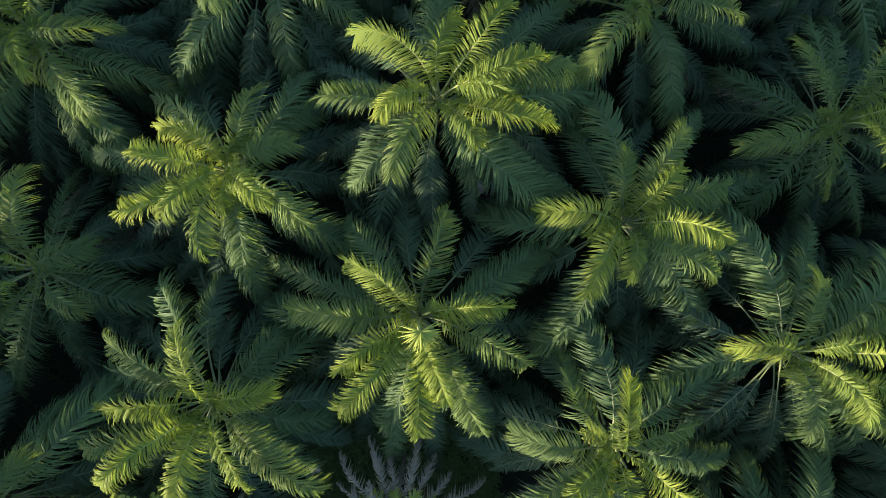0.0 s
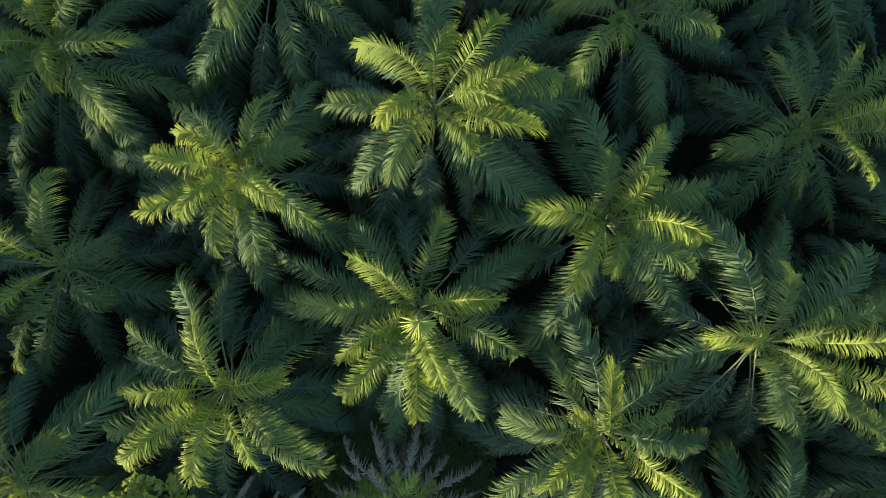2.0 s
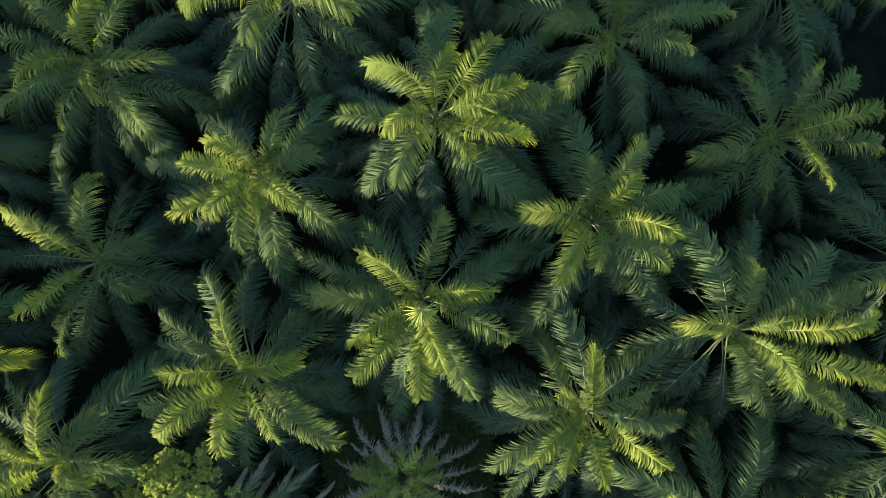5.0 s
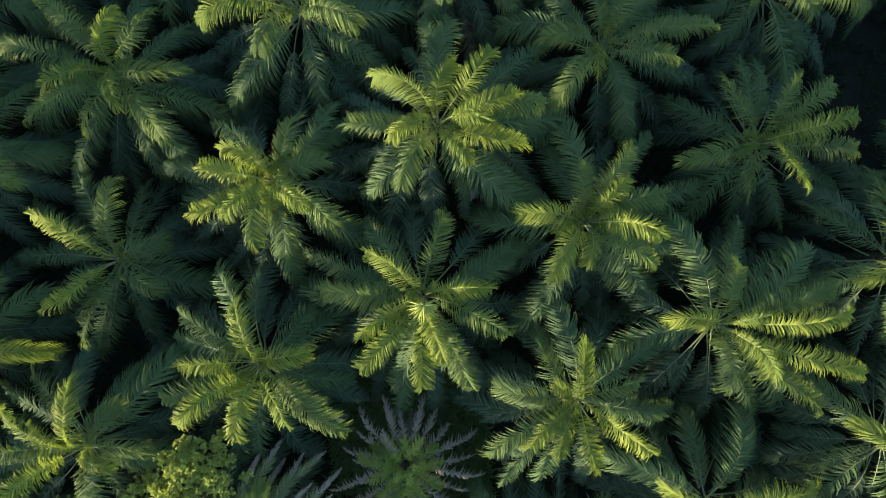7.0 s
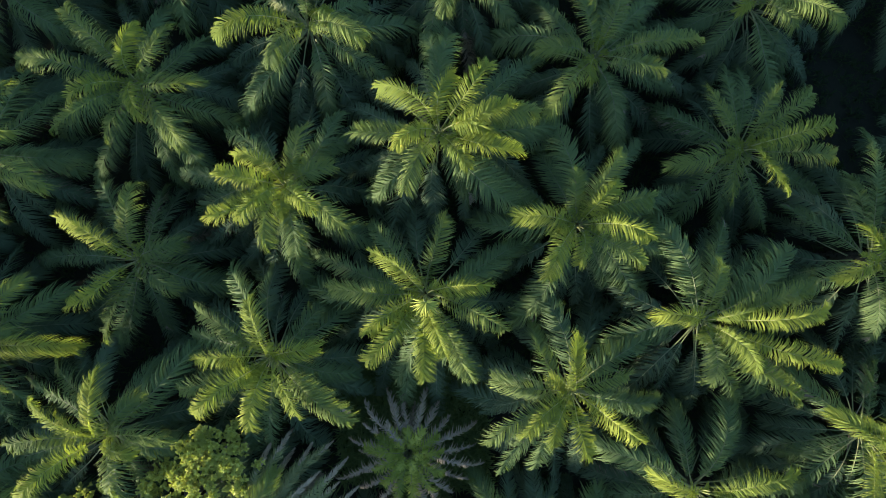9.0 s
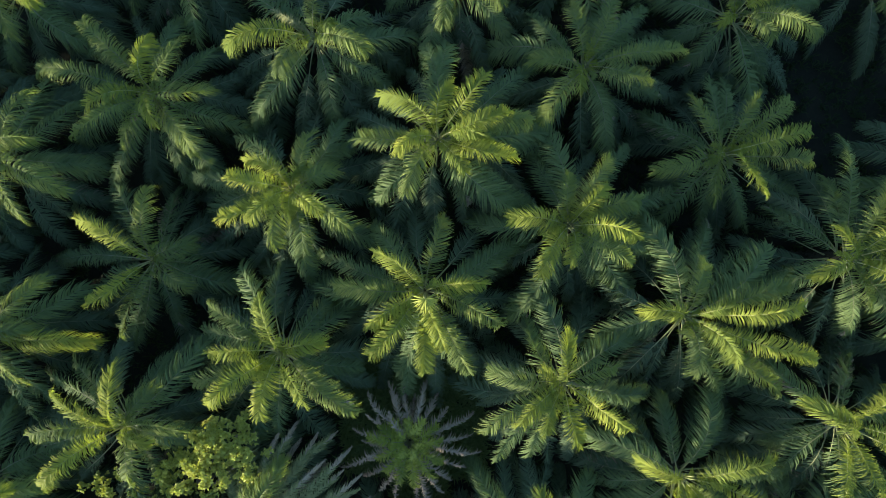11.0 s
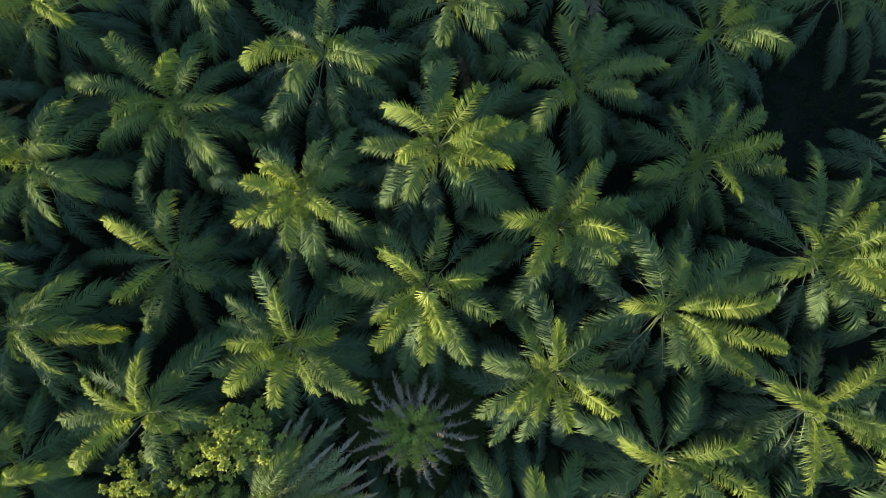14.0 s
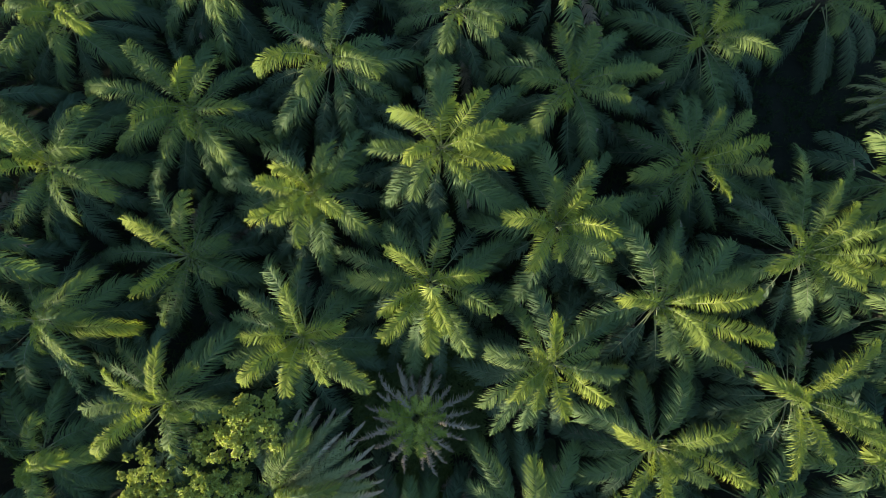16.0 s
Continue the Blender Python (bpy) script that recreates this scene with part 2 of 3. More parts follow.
def add_frond(palm, meshes, z, turn, tilt=0.0, scale=1.0, label=""):
    f = new("frond", meshes[0])
    f.parent = palm
    f.matrix_basis = pose(0, 0, z, 0, tilt, turn) @ pose(0.12, 0, 0) @ Matrix.Scale(scale, 4)
    if label:
        tagged(f, label)
    rib = new("midrib", meshes[1])
    rib.parent = f
    return f


def spear_fan(palm, height, turn):
    """The newest leaf: a bare upright stalk that opens into a half fan of pale leaflets."""
    r = np.random.default_rng(88)
    path = np.array([[0.0, 0, -3.4], [0.03, 0, -1.6], [0.08, 0.05, -0.4], [0.12, 0.14, 0.0]])
    stalk = fast_mesh("midrib", *tube(path, np.array([0.05, 0.045, 0.035, 0.02]), 6), PALE_RIB)
    n = 46
    az = np.radians(np.linspace(-108, 108, n) + r.normal(0, 5, n))
    el = np.radians(22 + r.normal(0, 9, n))
    way = np.stack([np.cos(az) * np.cos(el), np.sin(az) * np.cos(el), np.sin(el)], 1)
    size = r.uniform(0.58, 0.92, n)
    across = unit(np.stack([-np.sin(az), np.cos(az), r.normal(0, 0.5, n)], 1))
    rows = []
    for u, q in ((0.0, 0.5), (0.4, 1.0), (0.75, 0.7), (1.0, 0.0)):
        mid = path[-1] + size[:, None] * (way * u + np.array([0, 0, -0.75]) * u * u)
        edge = across * (0.024 * q)
        rows += [mid - edge, mid + edge] if q else [mid]
    tri = np.array([(0, 1, 3), (0, 3, 2), (2, 3, 5), (2, 5, 4), (4, 5, 6)])[None]
    o = np.arange(n)[:, None, None] * len(rows)
    leaf = fast_mesh("spear_leaf", np.stack(rows, 1).reshape(-1, 3), (o + tri).reshape(-1, 3), SPEAR)
    f = add_frond(palm, (leaf, stalk), height, turn, label="pale yellow unfolding spear leaf")
    f.name = "spear_leaf"
    return f


trunks = {}


def trunk_mesh(height, seed, stout=1.0):
    """A stout stem, wrapped in a spiral of old leaf bases, swelling at the crown and the foot."""
    key = (round(height, 1), seed % 4, stout)
    if key in trunks:
        return trunks[key]
    r = np.random.default_rng(seed % 4)
    zs = np.linspace(-0.05, height, 14)
    rad = np.interp(zs / height, [0, 0.08, 0.5, 0.9, 1], [0.55, 0.38, 0.33, 0.42, 0.20]) * stout * r.uniform(0.95, 1.05, 14)
    v, t = tube(np.stack([zs * 0, zs * 0, zs], 1), rad, 12)
    vs, ts, count = [v], [t], len(v)
    for i in range(int(height * 16)):            # stubs of cut fronds
        a, z = i * 2.39996, 0.3 + (height - 0.4) * i / (height * 16)
        d, q = np.array([math.cos(a), math.sin(a), 0.0]), np.array([-math.sin(a), math.cos(a), 0.0])
        b = d * 0.33 * stout + np.array([0, 0, z])
        tip = b + d * r.uniform(0.10, 0.2) + np.array([0, 0, r.uniform(0.14, 0.26)])
        stub = np.array([b - q * 0.10, b + q * 0.10, b - [0, 0, 0.10], tip - q * 0.05, tip + q * 0.05])
        vs.append(stub)
        ts.append(np.array([(0, 1, 4), (0, 4, 3), (0, 3, 2), (2, 4, 1), (2, 3, 4)]) + count)
        count += 5
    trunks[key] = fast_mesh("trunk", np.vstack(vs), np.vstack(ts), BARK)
    return trunks[key]


def withered_tip(kind, r):
    """Share of a frond's length that has dried up: old fronds often, young ones never."""
    often = {"middle aged": 0.85, "middle": 0.16, "lower": 0.25}.get(kind, 0.0)
    return r.uniform(0.05, 0.15) * (1 + 1.2 * (kind == "middle aged")) if r.random() < often else 0.0


LOOKS = {
    8: "oil palm with a pale yellow spear leaf and sunlit crown",
    26: "ageing oil palm with dull grey-green fronds and dry tips",
    **{k: "sunlit oil palm with yellow-green heart fronds and feathery crown" for k in (4, 7, 9, 10, 11, 13, 14, 16, 17, 18)},
    **{k: "shaded deep green oil palm with a broad feathery crown" for k in (2, 5, 6, 12, 19, 24)},
}


def palm_tree(x, y, top, fronds=(), seed=0, spread=5.5, fill=18, label=""):
    """An oil palm on the ground at x, y; top: height of the heart of the crown.
    fronds: rows of (turn in degrees from +x, reach in metres, kind, side sweep in degrees)."""
    r = random.Random(1000 + seed)
    palm = tagged(new("oil_palm", None), label or LOOKS.get(seed, "green oil palm with a feathery spreading crown on the plantation floor"),
                  "palm tree", "oil palms of the plantation")
    palm.location = (x, y, 0)
    trunk = new("trunk", trunk_mesh(top - 0.35, seed))
    trunk.parent = palm
    for i, (turn, reach, kind, sweep) in enumerate(fronds):
        # upper fronds in the sun get the young yellow and pale ribs as painted sunlight
        mat = {"young": YOUNG_LIT, "spear": SPEAR, "upper pale": YOUNG_LIT, "upper": UPPER, "middle": MIDDLE, "middle aged": AGED}.get(kind, SHADED_LEAF)
        add_frond(palm, frond_meshes(kind, reach, seed * 101 + i, 0.034 if seed < 60 else 0.055, sweep, mat, PALE_RIB if mat is YOUNG_LIT else RIB,
                                      0.25 * (mat is AGED), 0.66 if mat is AGED else 1.0, withered_tip(kind, r)), top + (1.1 if kind == "spear" else -r.uniform(0.0, 0.25) - {"middle": 0.25, "lower": 0.5}.get(kind, 0.0)), turn)
    for i in range(4 if seed < 60 else 2):                           # leaves just unfolding at the heart
        add_frond(palm, frond_meshes("spear", r.uniform(0.5, 1.0), seed * 211 + i, 0.055, r.uniform(-30, 30), (UPPER, YOUNG_LIT)[i % 2]), top + 0.2 + 0.09 * i, seed * 61 + i * 137.5)
    if seed == 8:
        spear_fan(palm, top + 3.2, -85)
    for i in range(fill):                        # older storeys below, in the spiral of the palm's growth
        k = i / max(fill - 1, 1)
        kind = "middle" if k < 0.2 else "lower" if k < 0.8 else "hanging"
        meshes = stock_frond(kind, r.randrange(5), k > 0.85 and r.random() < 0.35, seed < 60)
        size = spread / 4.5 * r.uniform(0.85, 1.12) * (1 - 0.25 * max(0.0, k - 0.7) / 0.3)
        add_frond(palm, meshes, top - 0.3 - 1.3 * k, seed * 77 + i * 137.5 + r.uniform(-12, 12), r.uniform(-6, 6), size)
    return palm


def generic(seed, n=12, spread=4.4):
    r = random.Random(seed)
    rows = []
    for i in range(n):
        k = i / n
        kind = "young" if k < 0.3 else "upper" if k < 0.7 else "middle"
        reach = spread * (0.35 + 0.65 * k) * r.uniform(0.9, 1.1)
        rows.append((seed * 50 + i * 137.5, reach, kind, r.uniform(-30, 30)))
    return rows + [(r.uniform(0, 360), 0.5, "spear", 0)]


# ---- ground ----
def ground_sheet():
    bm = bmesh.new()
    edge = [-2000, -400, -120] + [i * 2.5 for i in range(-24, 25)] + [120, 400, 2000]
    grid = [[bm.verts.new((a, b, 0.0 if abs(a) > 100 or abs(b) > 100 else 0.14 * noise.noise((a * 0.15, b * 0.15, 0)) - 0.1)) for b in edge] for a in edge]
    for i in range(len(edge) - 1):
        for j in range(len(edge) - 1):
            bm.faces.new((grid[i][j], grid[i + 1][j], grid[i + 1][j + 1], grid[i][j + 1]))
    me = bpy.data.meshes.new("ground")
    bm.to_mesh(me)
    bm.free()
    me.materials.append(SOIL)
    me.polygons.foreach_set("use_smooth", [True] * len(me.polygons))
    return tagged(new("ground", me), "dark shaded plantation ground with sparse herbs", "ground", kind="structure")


ground_sheet()

# ---- palms ----
S, Y, U, V, M, A, L, H = "spear", "young", "upper", "upper pale", "middle", "middle aged", "lower", "hanging"
palm_tree(-0.19, 5.55, 8.3, [(146, 3.4, V, 70), (74, 2.6, V, -65), (51, 4.0, V, -5), (15, 3.8, Y, 15), (10, 5.0, U, -5), (-10, 2.7, Y, -40), (-17, 4.2, V, 20), (-53, 2.3, Y, -5), (-153, 2.2, Y, 75), (-179, 4.4, U, -15), (-119, 3.4, U, 10), (-95, 4.2, L, 0), (-63, 3.7, M, 5), (-48, 5.7, L, 0), (-33, 6.5, M, 30), (-137, 4.7, M, -10), (-176, 7.5, L, 0), (-165, 6.8, L, -10), (158, 6.6, L, -10), (98, 5.8, M, 15), (39, 7.1, M, 10), (-4, 6.6, M, -15)], 4)
palm_tree(-7.95, 2.91, 7.7, [(70, 3.1, U, 25), (148, 2.6, V, 75), (169, 3.1, V, -30), (22, 2.6, U, -5), (57, 1.4, Y, -75), (-136, 2.5, Y, 15), (-157, 3.9, V, -60), (-81, 1.8, Y, 30), (-35, 2.3, Y, -15), (-34, 3.7, U, -40), (-101, 3.1, U, 30), (-80, 3.8, U, -40), (140, 4.8, M, 45), (171, 6.5, M, 0), (180, 7.5, L, -20), (41, 4.0, M, -25), (-4, 3.2, L, 15), (-47, 4.1, L, 5), (-154, 6.7, L, -30), (-110, 4.9, L, -15), (-131, 5.8, L, -10)], 13)
palm_tree(-0.89, -2.49, 7.8, [(75, 4.0, U, -20), (140, 3.2, V, 45), (177, 4.8, U, 5), (-147, 3.3, V, 50), (-131, 4.3, V, -10), (8, 3.2, V, -45), (-24, 4.4, U, -45), (-89, 4.0, V, 5), (-69, 3.0, Y, -5), (-61, 5.0, U, -10), (-101, 6.8, M, 20), (26, 7.0, M, 0), (162, 6.5, M, -5), (130, 4.7, M, 0), (-150, 7.3, L, -15), (-57, 7.5, L, 5), (-85, 7.5, L, 0), (-115, 7.3, L, 10)], 8)
palm_tree(6.86, 1.0, 7.5, [(93, 2.7, U, -45), (61, 4.1, U, -25), (49, 2.6, V, -20), (175, 3.3, V, 10), (-161, 1.5, Y, 30), (-123, 3.2, V, 65), (-95, 2.0, Y, -40), (-13, 3.3, V, -30), (-5, 6.2, M, -10), (-34, 3.6, U, 5), (-41, 5.4, M, 25), (-15, 6.8, M, 15), (-60, 3.7, M, -10), (20, 3.9, U, -35), (17, 7.5, M, 0), (-85, 4.2, L, 5), (113, 4.6, M, 0), (-24, 7.5, L, -35), (51, 5.9, M, 0), (-101, 4.4, L, 15)], 7)
palm_tree(13.0, -3.85, 7.9, [(76, 3.0, U, -30), (24, 5.6, M, -10), (18, 5.7, U, -5), (7, 5.7, V, -10), (16, 2.1, Y, -45), (-102, 0.8, Y, -75), (-49, 3.0, V, -60), (-19, 6.7, V, -5), (-89, 2.9, U, -15), (-62, 5.9, M, 10), (-39, 6.7, U, 20), (174, 2.7, V, 55), (-157, 3.9, M, 15), (-132, 4.4, L, 15), (-85, 5.8, L, 20), (105, 3.2, M, -15), (68, 5.7, M, -15), (39, 6.1, M, -15), (20, 7.5, M, -10), (75, 4.8, L, -20), (-32, 7.5, M, 5), (-112, 4.5, L, 20)], 10)
palm_tree(6.52, -7.38, 7.8, [(91, 2.9, Y, -55), (118, 3.9, M, -40), (42, 4.1, M, -25), (169, 4.1, U, 10), (20, 2.8, U, -35), (-10, 5.3, M, 5), (-35, 3.8, V, -25), (-77, 3.0, V, 60), (-116, 2.7, V, 65), (-143, 3.2, V, 60), (-152, 5.0, U, 40), (147, 1.3, Y, 15), (-25, 6.9, L, 15), (69, 4.4, L, -5), (-128, 5.9, M, 25), (-83, 5.2, L, 15), (-157, 4.8, L, 5)], 9)
palm_tree(-8.63, -5.68, 8.0, [(101, 3.0, V, 45), (143, 4.2, U, 20), (47, 3.7, M, 5), (178, 3.3, V, 45), (14, 2.6, V, -20), (-126, 1.4, Y, 15), (-142, 4.0, V, 10), (-160, 4.6, U, 10), (-99, 3.2, V, -10), (-54, 3.1, Y, -55), (-38, 5.3, U, -20), (-94, 5.0, M, -5), (-16, 4.3, M, 10), (-44, 4.9, M, -20), (-27, 5.3, L, 5), (-151, 7.5, L, -10), (177, 6.5, L, 0), (90, 3.0, L, 25)], 11)
palm_tree(-16.15, -0.82, 6.4, [(88, 3.9, U, 5), (81, 4.1, M, 40), (145, 3.7, V, 60), (152, 7.4, M, 15), (-179, 7.3, M, 5), (-140, 3.6, V, -60), (-108, 4.3, U, -45), (19, 2.8, U, -15), (-33, 2.8, U, -10), (-110, 5.6, M, -35), (-79, 4.0, M, -20), (-17, 3.4, M, -40), (-41, 3.4, L, -5), (8, 3.4, L, -20), (-150, 7.5, L, -25), (139, 6.1, L, 10)], 12)
palm_tree(-15.97, 8.37, 6.9, [(133, 5.6, U, 5), (170, 6.6, U, 20), (79, 2.6, V, -60), (50, 3.4, U, 45), (-3, 3.9, U, 30), (-160, 3.1, V, 5), (-145, 4.6, U, -30), (-113, 3.1, U, -50), (-67, 2.2, Y, -15), (-53, 4.4, U, -30), (-20, 5.4, M, 15), (-122, 6.2, M, -30), (-76, 5.3, M, 0), (44, 4.4, M, 40), (-172, 7.5, L, -15), (-53, 4.8, L, -10), (22, 5.9, L, 15), (-107, 5.5, L, -20), (118, 7.5, L, 35)], 2)
palm_tree(15.67, 5.0, 6.1, [(-154, 1.4, Y, 75), (18, 1.1, Y, -25), (127, 3.6, U, -70), (81, 5.0, M, -25), (96, 6.4, L, -20), (66, 3.3, U, -45), (40, 4.5, U, -20), (14, 3.9, V, -15), (-5, 4.9, U, 20), (-63, 2.7, Y, 75), (-22, 5.7, M, 20), (-13, 7.5, L, 25), (-166, 4.2, U, -10), (-106, 2.9, U, 75), (-65, 4.6, M, 40), (-101, 3.7, M, 35), (147, 4.7, M, -20), (49, 7.1, L, -15), (-154, 3.7, L, 5), (-32, 7.1, L, 30)], 6)
palm_tree(7.85, 9.74, 6.9, [(72, 1.1, Y, -60), (-103, 1.6, Y, 75), (177, 3.0, U, -15), (130, 4.6, M, -25), (106, 3.4, U, -40), (68, 3.5, U, 0), (35, 3.4, M, 5), (8, 5.4, U, 15), (-17, 3.4, U, 25), (-17, 4.9, M, 20), (-54, 3.2, M, 5), (-129, 4.0, U, 5), (-10, 7.5, L, 10), (-78, 3.5, L, 15), (-49, 4.5, L, 15), (-165, 3.5, L, -10), (46, 5.6, M, 5)], 5)
palm_tree(-6.91, 11.2, 7.6, [(-166, 4.4, V, 20), (-126, 2.8, U, 35), (-21, 3.2, U, -20), (25, 1.2, Y, -30), (147, 2.8, A, 10), (-30, 4.5, M, -5), (-41, 5.2, L, 0), (-81, 5.5, L, -10), (-132, 5.9, M, 15), (-105, 5.4, L, 0), (-164, 6.0, L, 0), (6, 4.2, M, 0), (27, 3.1, M, 0), (80, 2.9, U, 0), (137, 4.3, M, 0)], 3)
palm_tree(-16.99, -9.68, 8.0, [(83, 3.6, V, 50), (157, 6.4, M, 35), (49, 2.8, U, 20), (66, 3.8, M, 20), (143, 3.4, V, 55), (-177, 4.5, U, 25), (-165, 7.5, M, 0), (-141, 4.0, V, 20), (-19, 1.9, Y, -15), (0, 3.8, U, -60), (-75, 2.8, U, -75), (-63, 3.9, M, -40), (4, 3.4, L, -40), (-138, 7.5, L, -5), (127, 5.3, L, 15), (139, 2.1, Y, 75)], 14)
palm_tree(12.88, -12.57, 7.2, [(98, 4.3, M, -25), (46, 4.2, M, -30), (21, 4.4, V, -40), (0, 7.5, M, -10), (153, 3.0, Y, 40), (-1, 2.2, Y, -75), (-23, 6.6, V, -40), (-57, 1.8, Y, -10), (-129, 3.6, V, 60), (-88, 3.0, V, 50), (-168, 4.4, M, 25), (166, 3.7, L, 15), (-122, 5.5, L, 20), (-34, 3.6, U, -5)], 16)
palm_tree(21.41, -9.6, 7.4, [(48, 3.0, V, -75), (154, 4.0, Y, 0), (-108, 4.3, V, 75), (-68, 3.5, V, 75), (-15, 3.9, V, -30), (-28, 6.0, V, 5), (-153, 3.7, M, 15), (71, 3.7, M, -50), (-177, 3.8, L, 10), (-48, 7.5, M, 20), (-3, 7.5, L, -10), (42, 5.3, V, -55), (-81, 6.0, L, 30)], 17)
palm_tree(21.71, -0.82, 7.6, [(129, 2.0, Y, -75), (-160, 2.7, Y, 30), (-26, 1.3, Y, -50), (83, 7.1, M, -20), (67, 4.6, U, -45), (47, 3.7, V, -65), (29, 7.5, M, -15), (21, 4.7, V, -30), (2, 4.9, V, -5), (-18, 5.0, V, 10), (-35, 3.2, V, 35), (-73, 2.6, U, 50), (-81, 4.3, M, -25), (-38, 6.6, M, 10), (139, 4.5, M, -10), (40, 7.5, L, 0), (54, 7.5, M, -20), (-80, 5.3, L, 20)], 18)
palm_tree(16.54, 12.91, 5.6, [(-150, 1.2, Y, 20), (-42, 2.3, U, -15), (-58, 3.8, M, -10), (-90, 3.1, L, 0), (-40, 5.9, L, 0), (-19, 4.5, U, -15), (15, 6.3, M, 0), (37, 3.5, U, 0), (79, 2.5, Y, 0), (22, 2.0, Y, -10), (-163, 4.2, M, 0), (131, 3.6, U, 0), (140, 3.9, L, 0), (-29, 6.0, L, 0), (-132, 3.2, M, 0)], 19)
palm_tree(0.83, 14.49, 7.0, [(-33, 2.9, U, -10), (-2, 4.3, M, -10), (-105, 2.7, U, 15), (-170, 4.1, M, 5), (-145, 3.4, L, 0), (-44, 3.9, M, -10), (-83, 3.0, L, 0), (125, 2.4, U, 0), (48, 2.6, U, 0), (20, 3.6, M, 0), (156, 3.5, M, 0)], 20)
palm_tree(-23.67, 14.09, 7.0, [(-31, 2.9, Y, -20), (-160, 1.9, Y, 10), (-137, 4.5, U, 15), (-80, 2.8, U, -10), (1, 4.5, U, -20), (-34, 4.2, M, -10), (-5, 4.5, L, 0), (-127, 6.0, L, 0), (-101, 4.1, M, 0), (-75, 4.0, L, 0), (169, 3.2, U, 0), (81, 2.5, U, 0), (135, 3.9, M, 0), (55, 3.5, M, 0)], 21)
palm_tree(-24.0, 4.65, 7.8, [(136, 6.8, M, 40), (138, 3.4, V, 75), (58, 4.1, U, 65), (17, 2.8, U, -65), (41, 5.2, M, 25), (-1, 5.1, M, 10), (-24, 4.7, U, -20), (-56, 4.0, U, -55), (-104, 1.2, Y, -75), (158, 1.8, V, 40), (-174, 2.8, V, -30), (-115, 3.7, U, -75), (-111, 4.7, M, -50), (-51, 4.0, L, -15), (-97, 4.2, L, -20), (108, 5.2, L, 35)], 1)
palm_tree(-25.15, -4.89, 7.4, [(-175, 1.4, Y, 75), (-57, 1.9, Y, -75), (55, 2.3, U, 15), (117, 4.9, M, 30), (104, 5.4, L, 20), (38, 5.1, U, 35), (8, 3.6, U, -20), (-4, 6.4, V, -20), (-33, 4.2, U, -60), (-65, 5.5, M, -40), (-116, 5.7, M, -25), (6, 3.5, L, -15), (138, 3.3, U, 60), (-154, 7.2, L, -10)], 22)
palm_tree(-25.44, -13.11, 6.6, [(-108, 1.7, Y, 30), (178, 3.2, M, 0), (82, 2.3, U, -20), (79, 4.4, M, 0), (6, 2.9, Y, 10), (3, 4.3, U, 0), (-82, 1.9, Y, 0), (-55, 4.1, M, 0), (-34, 4.5, M, 0), (13, 3.9, M, 0), (145, 5.1, L, 0), (-68, 3.8, U, 0)], 23)
palm_tree(25.26, 16.18, 4.5, [(-95, 2.8, U, 0), (-82, 5.7, L, 0), (-59, 6.0, L, -10), (-40, 3.9, U, -10), (66, 2.3, U, 0), (134, 2.4, U, 0), (23, 3.9, M, 0)], 24, fill=10)
palm_tree(-14.55, 16.56, 7.3, [(-72, 3.4, U, -10), (-138, 4.4, M, 0), (-125, 2.5, U, 0), (-53, 3.5, U, -10), (-5, 3.0, M, 0), (-113, 3.4, L, 0), (-160, 3.1, U, 0), (78, 2.2, U, 0), (41, 2.9, M, 0)], 25)
palm_tree(-10.81, -15.46, 6.9, [(73, 3.2, U, 10), (10, 4.4, U, -25), (7, 2.3, Y, 0), (52, 6.4, A, 20), (45, 6.9, A, -12), (58, 5.3, A, 0), (70, 5.6, A, 10), (64, 6.2, A, -10), (40, 5.9, A, -12), (29, 6.2, A, 12), (14, 5.8, A, 10), (84, 5.8, A, 0), (97, 5.0, A, 0), (35, 7.0, A, 0), (23, 7.0, A, 0), (17, 6.6, A, -5), (11, 7.0, A, 0), (4, 7.0, A, -5), (-2, 7.0, A, 0), (59, 4.7, U, 0), (-142, 2.1, U, 0), (-53, 2.4, U, 0), (-30, 3.5, M, 0), (-8, 5.1, U, 0), (160, 2.5, M, 0)], 26)
palm_tree(-1.53, -19.5, 6.8, [(100, 4.4, M, 0), (82, 4.0, M, 0), (145, 4.2, M, 0), (35, 4.1, M, 0), (116, 3.5, U, 0), (61, 3.2, U, 0), (89, 2.3, Y, 0), (-170, 3.7, U, 0), (-9, 3.7, U, 0), (-90, 3.1, U, 0)], 31)
palm_tree(5.07, -17.21, 7.3, [(87, 4.1, U, 0), (127, 6.1, M, 0), (153, 4.0, M, 0), (58, 3.5, M, 0), (-133, 2.8, U, 0), (-69, 2.2, U, 0), (-25, 3.8, M, 0), (-174, 3.0, U, 0), (93, 5.1, L, 0)], 27)

# a stunted palm among them: a small green heart over a skirt of withered grey fronds
def withered_palm(x, y, top, green, dry, seed, label, leaf=DRY):
    palm = tagged(new("oil_palm", None), label, "palm tree", "oil palms of the plantation")
    palm.location = (x, y, 0)
    trunk = new("trunk", trunk_mesh(top - 0.3, seed, 0.6))
    trunk.parent = palm
    for i, (turn, reach, kind, sweep) in enumerate(green):
        add_frond(palm, frond_meshes(kind, reach * 0.78, seed * 31 + i, 0.04, sweep, SPEAR if reach < 2.0 else YOUNG_LIT, None, 0.2, 0.75), top - 0.1, turn)
    for i, (turn, reach, kind, sweep) in enumerate(dry):
        add_frond(palm, frond_meshes("withered" if kind == M else kind, reach, seed * 57 + i, 0.045, sweep, leaf, DRY_RIB, 0.55, 0.46), top - 0.2, turn, label="withered thin frond")
    return palm


